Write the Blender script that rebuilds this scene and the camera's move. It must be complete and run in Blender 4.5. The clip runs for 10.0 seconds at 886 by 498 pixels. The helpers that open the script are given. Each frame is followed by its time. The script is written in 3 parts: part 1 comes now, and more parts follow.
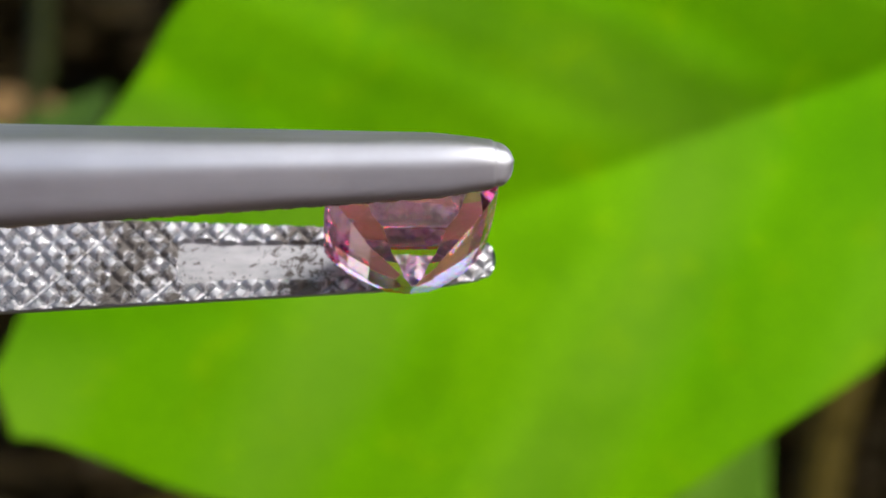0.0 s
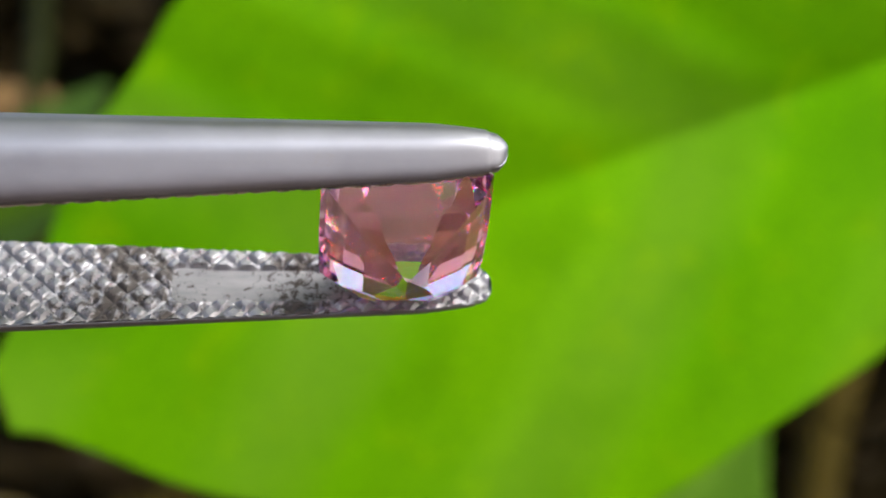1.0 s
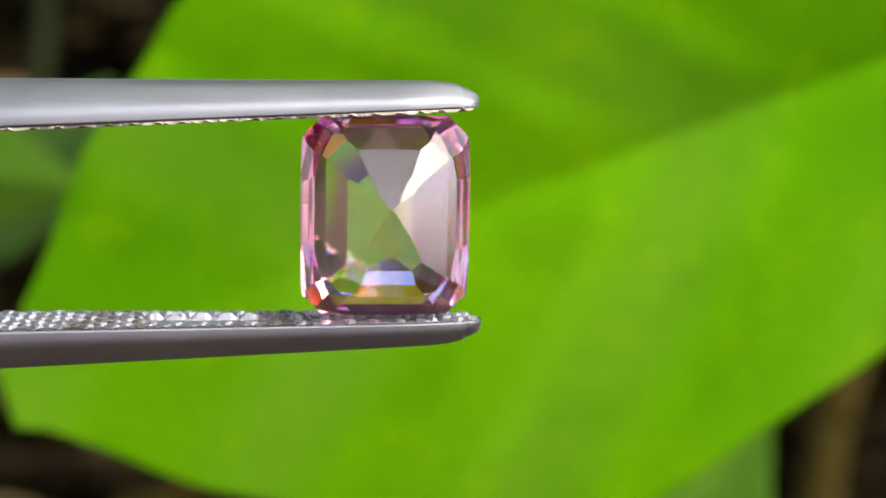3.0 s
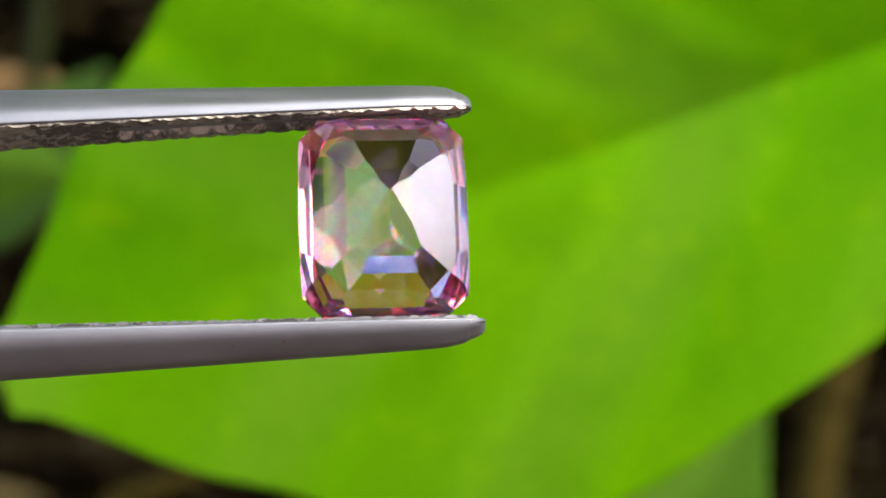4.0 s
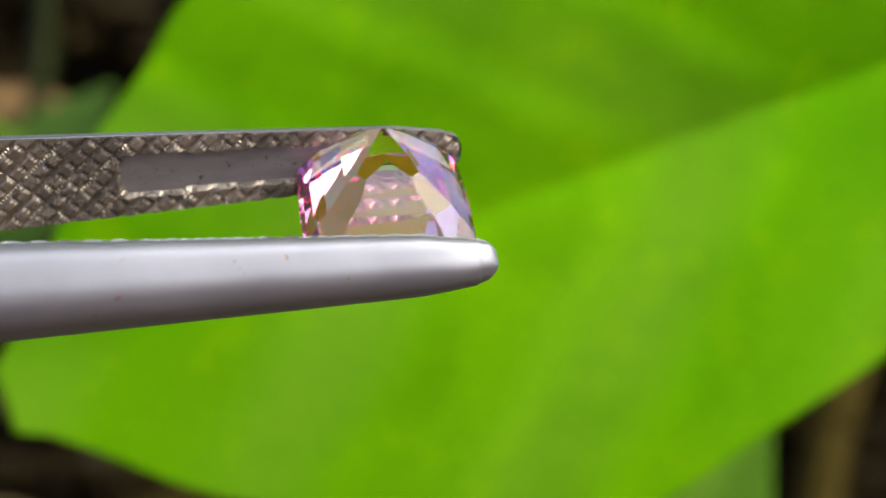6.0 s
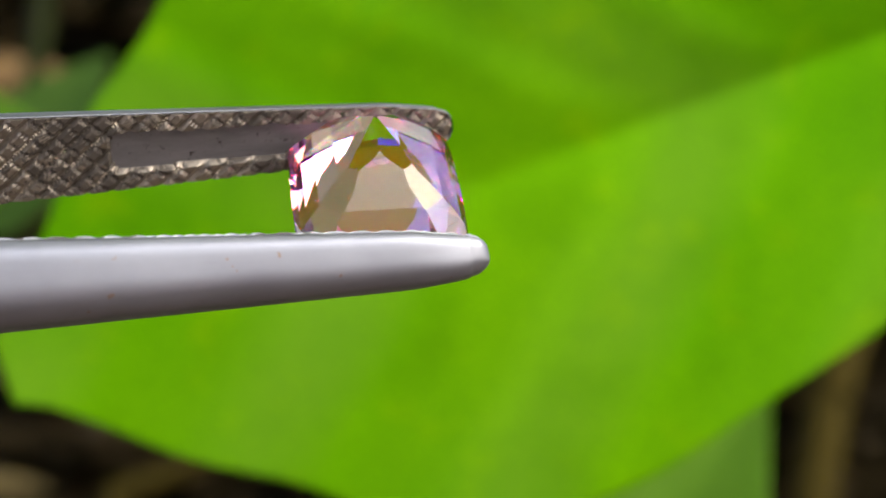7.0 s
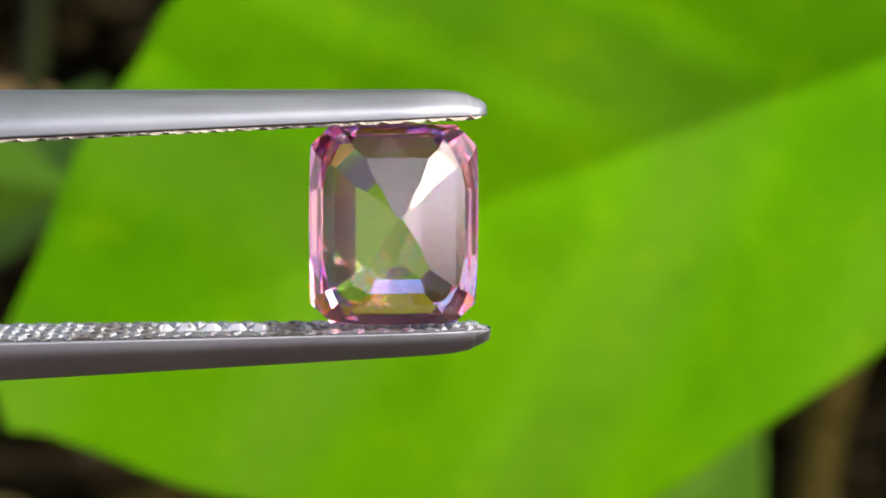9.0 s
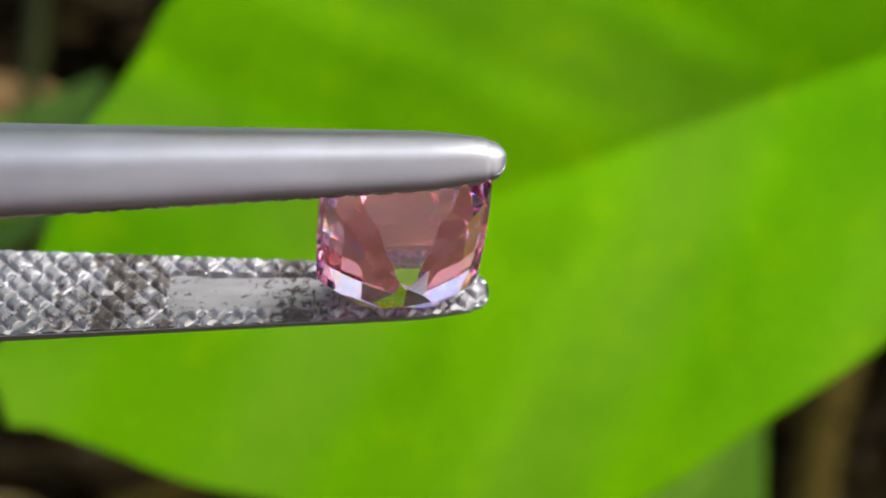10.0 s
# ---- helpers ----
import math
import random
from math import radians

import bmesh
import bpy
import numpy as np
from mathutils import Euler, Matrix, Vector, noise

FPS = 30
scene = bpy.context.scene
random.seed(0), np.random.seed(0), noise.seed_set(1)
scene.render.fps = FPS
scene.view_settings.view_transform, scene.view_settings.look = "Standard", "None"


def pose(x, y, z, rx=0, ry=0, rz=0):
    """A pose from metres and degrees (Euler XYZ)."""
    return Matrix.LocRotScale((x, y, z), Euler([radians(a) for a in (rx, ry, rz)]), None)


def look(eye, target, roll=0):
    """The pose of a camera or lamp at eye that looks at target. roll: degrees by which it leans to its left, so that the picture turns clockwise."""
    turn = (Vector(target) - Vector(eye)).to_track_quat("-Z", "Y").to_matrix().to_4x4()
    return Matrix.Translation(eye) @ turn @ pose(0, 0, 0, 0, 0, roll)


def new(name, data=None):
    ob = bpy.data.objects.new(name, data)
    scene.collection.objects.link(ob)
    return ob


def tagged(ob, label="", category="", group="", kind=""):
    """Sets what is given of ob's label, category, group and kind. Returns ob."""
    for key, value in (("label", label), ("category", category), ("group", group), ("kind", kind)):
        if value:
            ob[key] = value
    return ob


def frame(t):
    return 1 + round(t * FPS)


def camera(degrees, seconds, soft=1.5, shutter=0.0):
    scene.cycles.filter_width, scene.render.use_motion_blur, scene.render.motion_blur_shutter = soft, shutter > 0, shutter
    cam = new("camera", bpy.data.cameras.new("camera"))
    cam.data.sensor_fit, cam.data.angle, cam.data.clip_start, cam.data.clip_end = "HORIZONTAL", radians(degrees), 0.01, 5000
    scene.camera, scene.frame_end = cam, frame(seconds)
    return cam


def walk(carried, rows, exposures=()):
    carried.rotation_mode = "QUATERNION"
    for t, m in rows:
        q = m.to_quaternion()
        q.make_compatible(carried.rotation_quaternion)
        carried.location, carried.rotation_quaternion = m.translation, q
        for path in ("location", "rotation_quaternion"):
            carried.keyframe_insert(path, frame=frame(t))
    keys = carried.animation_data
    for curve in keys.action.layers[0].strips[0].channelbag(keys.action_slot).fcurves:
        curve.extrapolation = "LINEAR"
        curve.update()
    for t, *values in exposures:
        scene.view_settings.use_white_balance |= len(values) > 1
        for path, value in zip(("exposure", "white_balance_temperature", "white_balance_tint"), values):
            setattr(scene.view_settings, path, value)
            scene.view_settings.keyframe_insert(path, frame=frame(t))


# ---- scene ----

MM = 0.001
REACH = 0.06288          # lens to gemstone
BASE = pose(0, -0.0626, 0.2445, 95, 0, 0)   # the camera looks 5 degrees up

cam = camera(28, 10.0, soft=1.6)
cam.data.dof.use_dof = True
cam.data.dof.focus_distance = REACH - 0.0015
cam.data.dof.aperture_fstop = 54
cam.data.dof.aperture_blades = 0
scene.cycles.max_bounces, scene.cycles.glossy_bounces, scene.cycles.transmission_bounces = 24, 16, 24

# seconds, roll of the tweezers, dip of the tip, sideways mm, upward mm, turn of the tip from the lens; pitch and yaw of the camera
SHOT = [
    (0.0, 65.02, -0.42, -1.214, 1.182, 5.25, 0.214, 0.026),
    (0.5, 57.12, 0.00, -1.466, 1.460, 5.81, -0.068, -0.008),
    (1.0, 52.86, 0.45, -1.385, 0.930, 5.16, 0.002, -0.030),
    (1.5, 41.04, 0.11, -1.187, 1.484, 6.13, -0.231, -0.001),
    (2.0, 26.81, 0.42, -1.697, 1.458, 6.85, -0.008, 0.119),
    (2.5, 17.26, 0.43, -1.817, 1.164, 7.16, 0.165, 0.025),
    (2.7, 13.46, 0.34, -1.967, 1.259, 6.80, -0.188, 0.104),
    (3.8, -5.62, -0.94, -2.146, 0.940, 5.98, 0.283, 0.064),
    (4.0, -8.64, -1.03, -2.110, 1.087, 6.82, -0.537, -0.012),
    (4.5, -18.86, -1.01, -2.307, 0.441, 7.12, -0.149, -0.156),
    (5.0, -30.00, -2.12, -1.929, 1.322, 7.26, -0.239, -0.171),
    (5.5, -43.78, -2.54, -1.968, 1.118, 6.76, 0.274, 0.167),
    (5.7, -48.70, -2.75, -1.990, 1.270, 6.60, 0.150, 0.150),
    (6.25, -61.00, -3.50, -2.200, 1.520, 6.30, 0.050, 0.120),
    (6.8, -55.66, -3.66, -2.379, 1.705, 6.23, 0.060, 0.142),
    (7.0, -50.94, -3.15, -2.378, 1.941, 6.83, -0.881, 0.055),
    (7.2, -44.93, -2.66, -2.237, 1.656, 7.10, -0.158, 0.643),
    (7.5, -35.66, -2.04, -1.999, 1.177, 7.34, 0.221, -0.078),
    (8.0, -21.16, -1.77, -1.731, 1.142, 7.39, -0.231, -0.092),
    (8.5, -7.18, -1.22, -1.736, 1.614, 7.21, 0.370, 0.139),
    (9.0, 6.59, -0.23, -1.745, 0.875, 5.76, -0.024, -0.145),
    (9.5, 25.68, 0.36, -1.583, 0.635, 5.60, 0.398, 0.026),
    (10.0, 53.28, 0.05, -1.461, 0.676, 5.92, -0.174, -0.119),
]


def camera_pose(row):
    return BASE @ pose(0, 0, 0, row[6], row[7], 0)


def held_pose(row):
    """The pose of what is held at the gem's centre: x along the tweezers to the tip, z across the gap, y away from the lens."""
    t, roll, dip, side, up, turn = row[:6]
    to_camera = Matrix(((1, 0, 0, 0), (0, 0, 1, 0), (0, -1, 0, -REACH), (0, 0, 0, 1)))
    local = (Matrix.Translation((side * MM, 0, up * MM)) @ Matrix.Rotation(radians(dip), 4, "Y")
             @ Matrix.Rotation(radians(turn), 4, "Z") @ Matrix.Rotation(radians(roll), 4, "X"))
    return camera_pose(row) @ to_camera @ local


walk(cam, [(row[0], camera_pose(row)) for row in SHOT], [(0, 0.44, 6380, 10), (10, 0.44, 6380, 10)])

# ---- light ----
SUN_EL, SUN_ROT = 39, 129
world = bpy.data.worlds.new("world")
scene.world = world
world.use_nodes = True
wn = world.node_tree
sky = wn.nodes.new("ShaderNodeTexSky")
sky.sky_type, sky.sun_disc = "NISHITA", False
sky.sun_elevation, sky.sun_rotation = radians(SUN_EL), radians(SUN_ROT)
sky.air_density, sky.dust_density, sky.ozone_density = 1.0, 6.5, 0.5
back = wn.nodes["Background"]
back.inputs["Strength"].default_value = 0.34
wn.links.new(sky.outputs[0], back.inputs["Color"])

sun_data = bpy.data.lights.new("sun", "SUN")
sun_data.energy, sun_data.angle, sun_data.color = 2.7, radians(14.0), (1.0, 0.97, 0.93)
sun = new("sun", sun_data)
toward = Vector((math.sin(radians(SUN_ROT)) * math.cos(radians(SUN_EL)),
                 math.cos(radians(SUN_ROT)) * math.cos(radians(SUN_EL)), math.sin(radians(SUN_EL))))
sun.matrix_world = look(toward * 3, (0, 0, 0))


# ---- materials ----
def material(name):
    m = bpy.data.materials.new(name)
    m.use_nodes = True
    nt = m.node_tree
    return m, nt, nt.nodes["Principled BSDF"]


def node(nt, kind, **inputs):
    n = nt.nodes.new(kind)
    for k, v in inputs.items():
        n.inputs[k.replace("_", " ")].default_value = v
    return n


def coords(nt, scale=(1, 1, 1)):
    c = nt.nodes.new("ShaderNodeTexCoord")
    m = nt.nodes.new("ShaderNodeMapping")
    m.inputs["Scale"].default_value = scale
    nt.links.new(c.outputs["Object"], m.inputs["Vector"])
    return m.outputs[0]


def noise_tex(nt, vec, scale, detail=4, rough=0.55, distortion=0.0):
    n = nt.nodes.new("ShaderNodeTexNoise")
    n.inputs["Scale"].default_value, n.inputs["Detail"].default_value = scale, detail
    n.inputs["Roughness"].default_value, n.inputs["Distortion"].default_value = rough, distortion
    nt.links.new(vec, n.inputs["Vector"])
    return n.outputs["Fac"]


def ramp(nt, fac, stops):
    r = nt.nodes.new("ShaderNodeValToRGB")
    el = r.color_ramp.elements
    while len(el) < len(stops):
        el.new(0.5)
    for e, (p, c) in zip(el, stops):
        e.position, e.color = p, (*c, 1) if len(c) == 3 else c
    nt.links.new(fac, r.inputs["Fac"])
    return r.outputs["Color"]


def mix_colour(nt, fac, a, b, mode="MIX"):
    m = nt.nodes.new("ShaderNodeMix")
    m.data_type, m.blend_type = "RGBA", mode
    ins = [s for s in m.inputs if s.enabled]
    for sock, val in zip(ins, (fac, a, b)):
        if hasattr(val, "is_linked"):
            nt.links.new(val, sock)
        else:
            sock.default_value = val if isinstance(val, float) else (*val, 1)
    return [o for o in m.outputs if o.enabled][0]


def bump(nt, height, strength, distance):
    b = nt.nodes.new("ShaderNodeBump")
    b.inputs["Strength"].default_value, b.inputs["Distance"].default_value = strength, distance
    nt.links.new(height, b.inputs["Height"])
    return b.outputs["Normal"]


def steel():
    m, nt, p = material("brushed_steel")
    p.inputs["Metallic"].default_value = 1.0
    along = coords(nt, (60, 900, 900))
    fine = noise_tex(nt, along, 3.0, 5, 0.6)
    blot = noise_tex(nt, coords(nt, (1, 1, 1)), 260, 4, 0.6)
    pits = noise_tex(nt, coords(nt, (1, 1, 1)), 1700, 2, 0.5)
    base = ramp(nt, blot, [(0.3, (0.158, 0.172, 0.206)), (0.7, (0.194, 0.211, 0.249))])
    dots = ramp(nt, pits, [(0.0, (0, 0, 0)), (0.735, (0, 0, 0)), (0.76, (1, 1, 1))])
    scuff = ramp(nt, noise_tex(nt, coords(nt, (0.5, 1, 1)), 420, 7, 0.8, 0.5), [(0.0, (0, 0, 0)), (0.60, (0, 0, 0)), (0.70, (0.4, 0.4, 0.4))])
    worn = mix_colour(nt, scuff, base, (0.17, 0.165, 0.165))
    nt.links.new(mix_colour(nt, dots, worn, (0.16, 0.13, 0.11)), p.inputs["Base Color"])
    rough = ramp(nt, fine, [(0.3, (0.48, 0.48, 0.48)), (0.7, (0.60, 0.60, 0.60))])
    nt.links.new(rough, p.inputs["Roughness"])
    nt.links.new(bump(nt, fine, 0.10, 0.00004), p.inputs["Normal"])
    return m


def grime_amount(nt, speckle, gain):
    """Speckle raised in the two stretches of the grip where grime gathers."""
    c = nt.nodes.new("ShaderNodeTexCoord")
    sep = nt.nodes.new("ShaderNodeSeparateXYZ")
    nt.links.new(c.outputs["Object"], sep.inputs[0])

    def near(centre, spread):
        a = nt.nodes.new("ShaderNodeMath"); a.operation = "SUBTRACT"; a.inputs[1].default_value = centre
        nt.links.new(sep.outputs["X"], a.inputs[0])
        b = nt.nodes.new("ShaderNodeMath"); b.operation = "ABSOLUTE"; nt.links.new(a.outputs[0], b.inputs[0])
        d = nt.nodes.new("ShaderNodeMath"); d.operation = "DIVIDE"; d.inputs[1].default_value = spread
        nt.links.new(b.outputs[0], d.inputs[0])
        e = nt.nodes.new("ShaderNodeMath"); e.operation = "SUBTRACT"; e.use_clamp = True; e.inputs[0].default_value = 1.0
        nt.links.new(d.outputs[0], e.inputs[1])
        return e.outputs[0]

    most = nt.nodes.new("ShaderNodeMath"); most.operation = "MAXIMUM"
    nt.links.new(near(-0.0100, 0.0036), most.inputs[0])
    nt.links.new(near(-0.0036, 0.0026), most.inputs[1])
    total = nt.nodes.new("ShaderNodeMath"); total.operation = "MULTIPLY_ADD"
    nt.links.new(most.outputs[0], total.inputs[0]); total.inputs[1].default_value = gain
    nt.links.new(speckle, total.inputs[2])
    return total.outputs[0]


def knurled_steel(name, clean, lo, hi):
    """Knurled steel; the lower clean is, the more of it is grimy."""
    m, nt, p = material(name)
    t = grime_amount(nt, noise_tex(nt, coords(nt), 1500, 6, 0.72, 0.6), 0.20)
    dirt = ramp(nt, t, [(0.0, (0, 0, 0)), (clean + 0.03, (0, 0, 0)), (clean + 0.09, (0.9, 0.9, 0.9))])
    wear = noise_tex(nt, coords(nt), 2500, 3, 0.6)
    base = ramp(nt, wear, [(0.3, lo), (0.7, hi)])
    nt.links.new(mix_colour(nt, dirt, base, (0.018, 0.014, 0.011)), p.inputs["Base Color"])
    inv = nt.nodes.new("ShaderNodeMath"); inv.operation = "SUBTRACT"; inv.inputs[0].default_value = 1.0
    nt.links.new(dirt, inv.inputs[1])
    nt.links.new(inv.outputs[0], p.inputs["Metallic"])
    rr = ramp(nt, dirt, [(0.0, (0.52, 0.52, 0.52)), (1.0, (0.75, 0.75, 0.75))])
    nt.links.new(rr, p.inputs["Roughness"])
    nt.links.new(bump(nt, wear, 0.25, 0.00005), p.inputs["Normal"])
    return m


def groove_steel(name, grime):
    m, nt, p = material(name)
    wear = noise_tex(nt, coords(nt, (0.25, 1, 1)), 2600, 4, 0.65)
    spots = grime_amount(nt, noise_tex(nt, coords(nt), 3600, 6, 0.72, 0.8), grime)
    base = ramp(nt, wear, [(0.3, (0.164, 0.174, 0.194)), (0.7, (0.224, 0.234, 0.258))])
    dirt = ramp(nt, spots, [(0.0, (0, 0, 0)), (0.60, (0, 0, 0)), (0.66, (0.9, 0.9, 0.9))])
    nt.links.new(mix_colour(nt, dirt, base, (0.022, 0.017, 0.013)), p.inputs["Base Color"])
    p.inputs["Metallic"].default_value = 0.85
    p.inputs["Roughness"].default_value = 0.58
    nt.links.new(bump(nt, wear, 0.3, 0.00005), p.inputs["Normal"])
    return m


def gem_glass():
    """Clear refraction; what is mirrored inside the stone turns pinker with each turn."""
    m, nt, p = material("pink_gem")
    nt.nodes.remove(p)
    # the stone splits white light: red, green and blue bend by different amounts
    body = None
    tint = (0.99, 0.85, 0.91)
    for ior, shares in ((1.74, (0.6, 0.6, 0.6)), (1.722, (0.4, 0, 0)), (1.74, (0, 0.4, 0)), (1.765, (0, 0, 0.4))):
        clear = nt.nodes.new("ShaderNodeBsdfRefraction")
        clear.inputs["Color"].default_value = tuple(q * w for q, w in zip(tint, shares)) + (1,)
        clear.inputs["Roughness"].default_value = 0.0
        clear.inputs["IOR"].default_value = ior
        if body is None:
            body = clear
        else:
            both = nt.nodes.new("ShaderNodeAddShader")
            nt.links.new(body.outputs[0], both.inputs[0])
            nt.links.new(clear.outputs[0], both.inputs[1])
            body = both
    gloss = nt.nodes.new("ShaderNodeBsdfGlossy")
    gloss.inputs["Roughness"].default_value = 0.0
    fr = nt.nodes.new("ShaderNodeFresnel")
    fr.inputs["IOR"].default_value = 1.74
    # its skin mirrors white, its inside mirrors pink
    nt.links.new(ramp(nt, fr.outputs[0], [(0.15, (0.97, 0.97, 0.97)), (0.7, (0.88, 0.66, 0.78))]), gloss.inputs["Color"])
    mx = nt.nodes.new("ShaderNodeMixShader")
    nt.links.new(fr.outputs[0], mx.inputs[0])
    nt.links.new(body.outputs[0], mx.inputs[1])
    nt.links.new(gloss.outputs[0], mx.inputs[2])
    nt.links.new(mx.outputs[0], nt.nodes["Material Output"].inputs["Surface"])
    return m


def leaf_skin(name, lo, hi, back_tint, translucent=0.4, rough=0.5, scale=1.0):
    m, nt, p = material(name)
    big = noise_tex(nt, coords(nt), 38 * scale, 3, 0.5)
    small = noise_tex(nt, coords(nt), 900 * scale, 4, 0.6)
    col = ramp(nt, big, [(0.32, lo), (0.68, hi)])
    spot = ramp(nt, small, [(0.35, (0.86, 0.9, 0.86)), (0.65, (1.0, 1.0, 1.0))])
    col = mix_colour(nt, 1.0, col, spot, "MULTIPLY")
    nt.links.new(col, p.inputs["Base Color"])
    p.inputs["Roughness"].default_value = rough
    p.inputs["Specular IOR Level"].default_value = 0.05
    nt.links.new(bump(nt, small, 0.25, 0.0002), p.inputs["Normal"])
    tr = nt.nodes.new("ShaderNodeBsdfTranslucent")
    nt.links.new(mix_colour(nt, 1.0, col, back_tint, "MULTIPLY"), tr.inputs["Color"])
    mx = nt.nodes.new("ShaderNodeMixShader")
    mx.inputs[0].default_value = translucent
    nt.links.new(p.outputs[0], mx.inputs[1])
    nt.links.new(tr.outputs[0], mx.inputs[2])
    nt.links.new(mx.outputs[0], nt.nodes["Material Output"].inputs["Surface"])
    return m


def earthy(name, lo, hi, scale, rough=0.9, depth=0.002):
    m, nt, p = material(name)
    n1 = noise_tex(nt, coords(nt), scale, 6, 0.65)
    n2 = noise_tex(nt, coords(nt), scale * 9, 4, 0.6)
    col = mix_colour(nt, 0.4, ramp(nt, n1, [(0.3, lo), (0.7, hi)]), ramp(nt, n2, [(0.3, lo), (0.7, hi)]))
    nt.links.new(col, p.inputs["Base Color"])
    p.inputs["Roughness"].default_value = rough
    p.inputs["Specular IOR Level"].default_value = 0.04
    nt.links.new(bump(nt, n2, 0.6, depth), p.inputs["Normal"])
    return m


def banded_leaf():
    """Bright green, a sky sheen painted paler along the side veins, with small yellowish flecks."""
    m = leaf_skin("bright_leaf", (0.0580, 0.2040, 0.0), (0.0930, 0.2570, 0.0), (1.25, 1.15, 0.1), 0.3, 0.5)
    nt = m.node_tree
    p = nt.nodes["Principled BSDF"]
    col = p.inputs["Base Color"].links[0].from_socket
    c = nt.nodes.new("ShaderNodeTexCoord")
    sep = nt.nodes.new("ShaderNodeSeparateXYZ")
    nt.links.new(c.outputs["Object"], sep.inputs[0])
    ab = nt.nodes.new("ShaderNodeMath"); ab.operation = "ABSOLUTE"
    nt.links.new(sep.outputs["Y"], ab.inputs[0])
    q = nt.nodes.new("ShaderNodeMath"); q.operation = "MULTIPLY_ADD"; q.inputs[1].default_value = 1.05
    nt.links.new(ab.outputs[0], q.inputs[0])
    nt.links.new(sep.outputs["X"], q.inputs[2])
    wob = nt.nodes.new("ShaderNodeMath"); wob.operation = "MULTIPLY_ADD"; wob.inputs[1].default_value = 0.006
    nt.links.new(noise_tex(nt, coords(nt), 70, 2, 0.5), wob.inputs[0])
    nt.links.new(q.outputs[0], wob.inputs[2])
    sc = nt.nodes.new("ShaderNodeMath"); sc.operation = "MULTIPLY_ADD"
    sc.inputs[1].default_value, sc.inputs[2].default_value = 1 / 0.0252, -0.065 / 0.0252 + 3.0
    nt.links.new(wob.outputs[0], sc.inputs[0])
    fr = nt.nodes.new("ShaderNodeMath"); fr.operation = "FRACT"
    nt.links.new(sc.outputs[0], fr.inputs[0])
    # the leaf's soft sheen, painted as a paler tone beside the side veins
    sheen_bands = ramp(nt, fr.outputs[0], [(0.0, (0, 0, 0)), (0.36, (0.12, 0.12, 0.12)), (0.66, (1, 1, 1)), (0.80, (0.85, 0.85, 0.85)), (1.0, (0, 0, 0))])
    patchy = ramp(nt, noise_tex(nt, coords(nt), 55, 3, 0.5), [(0.35, (0.12, 0.12, 0.12)), (0.6, (0.5, 0.5, 0.5))])
    pale = mix_colour(nt, 1.0, sheen_bands, patchy, "MULTIPLY")
    col = mix_colour(nt, pale, col, (0.1050, 0.2300, 0.0150))
    fleck = ramp(nt, noise_tex(nt, coords(nt), 190, 3, 0.55), [(0.0, (0, 0, 0)), (0.56, (0, 0, 0)), (0.72, (0.55, 0.55, 0.55))])
    col = mix_colour(nt, fleck, col, (0.1262, 0.2754, 0.0))
    shade = ramp(nt, noise_tex(nt, coords(nt), 120, 2, 0.5), [(0.30, (0.80, 0.84, 0.8)), (0.5, (1, 1, 1))])
    col = mix_colour(nt, 1.0, col, shade, "MULTIPLY")
    nt.links.new(col, p.inputs["Base Color"])
    p.inputs["Specular IOR Level"].default_value = 0.01
    return m


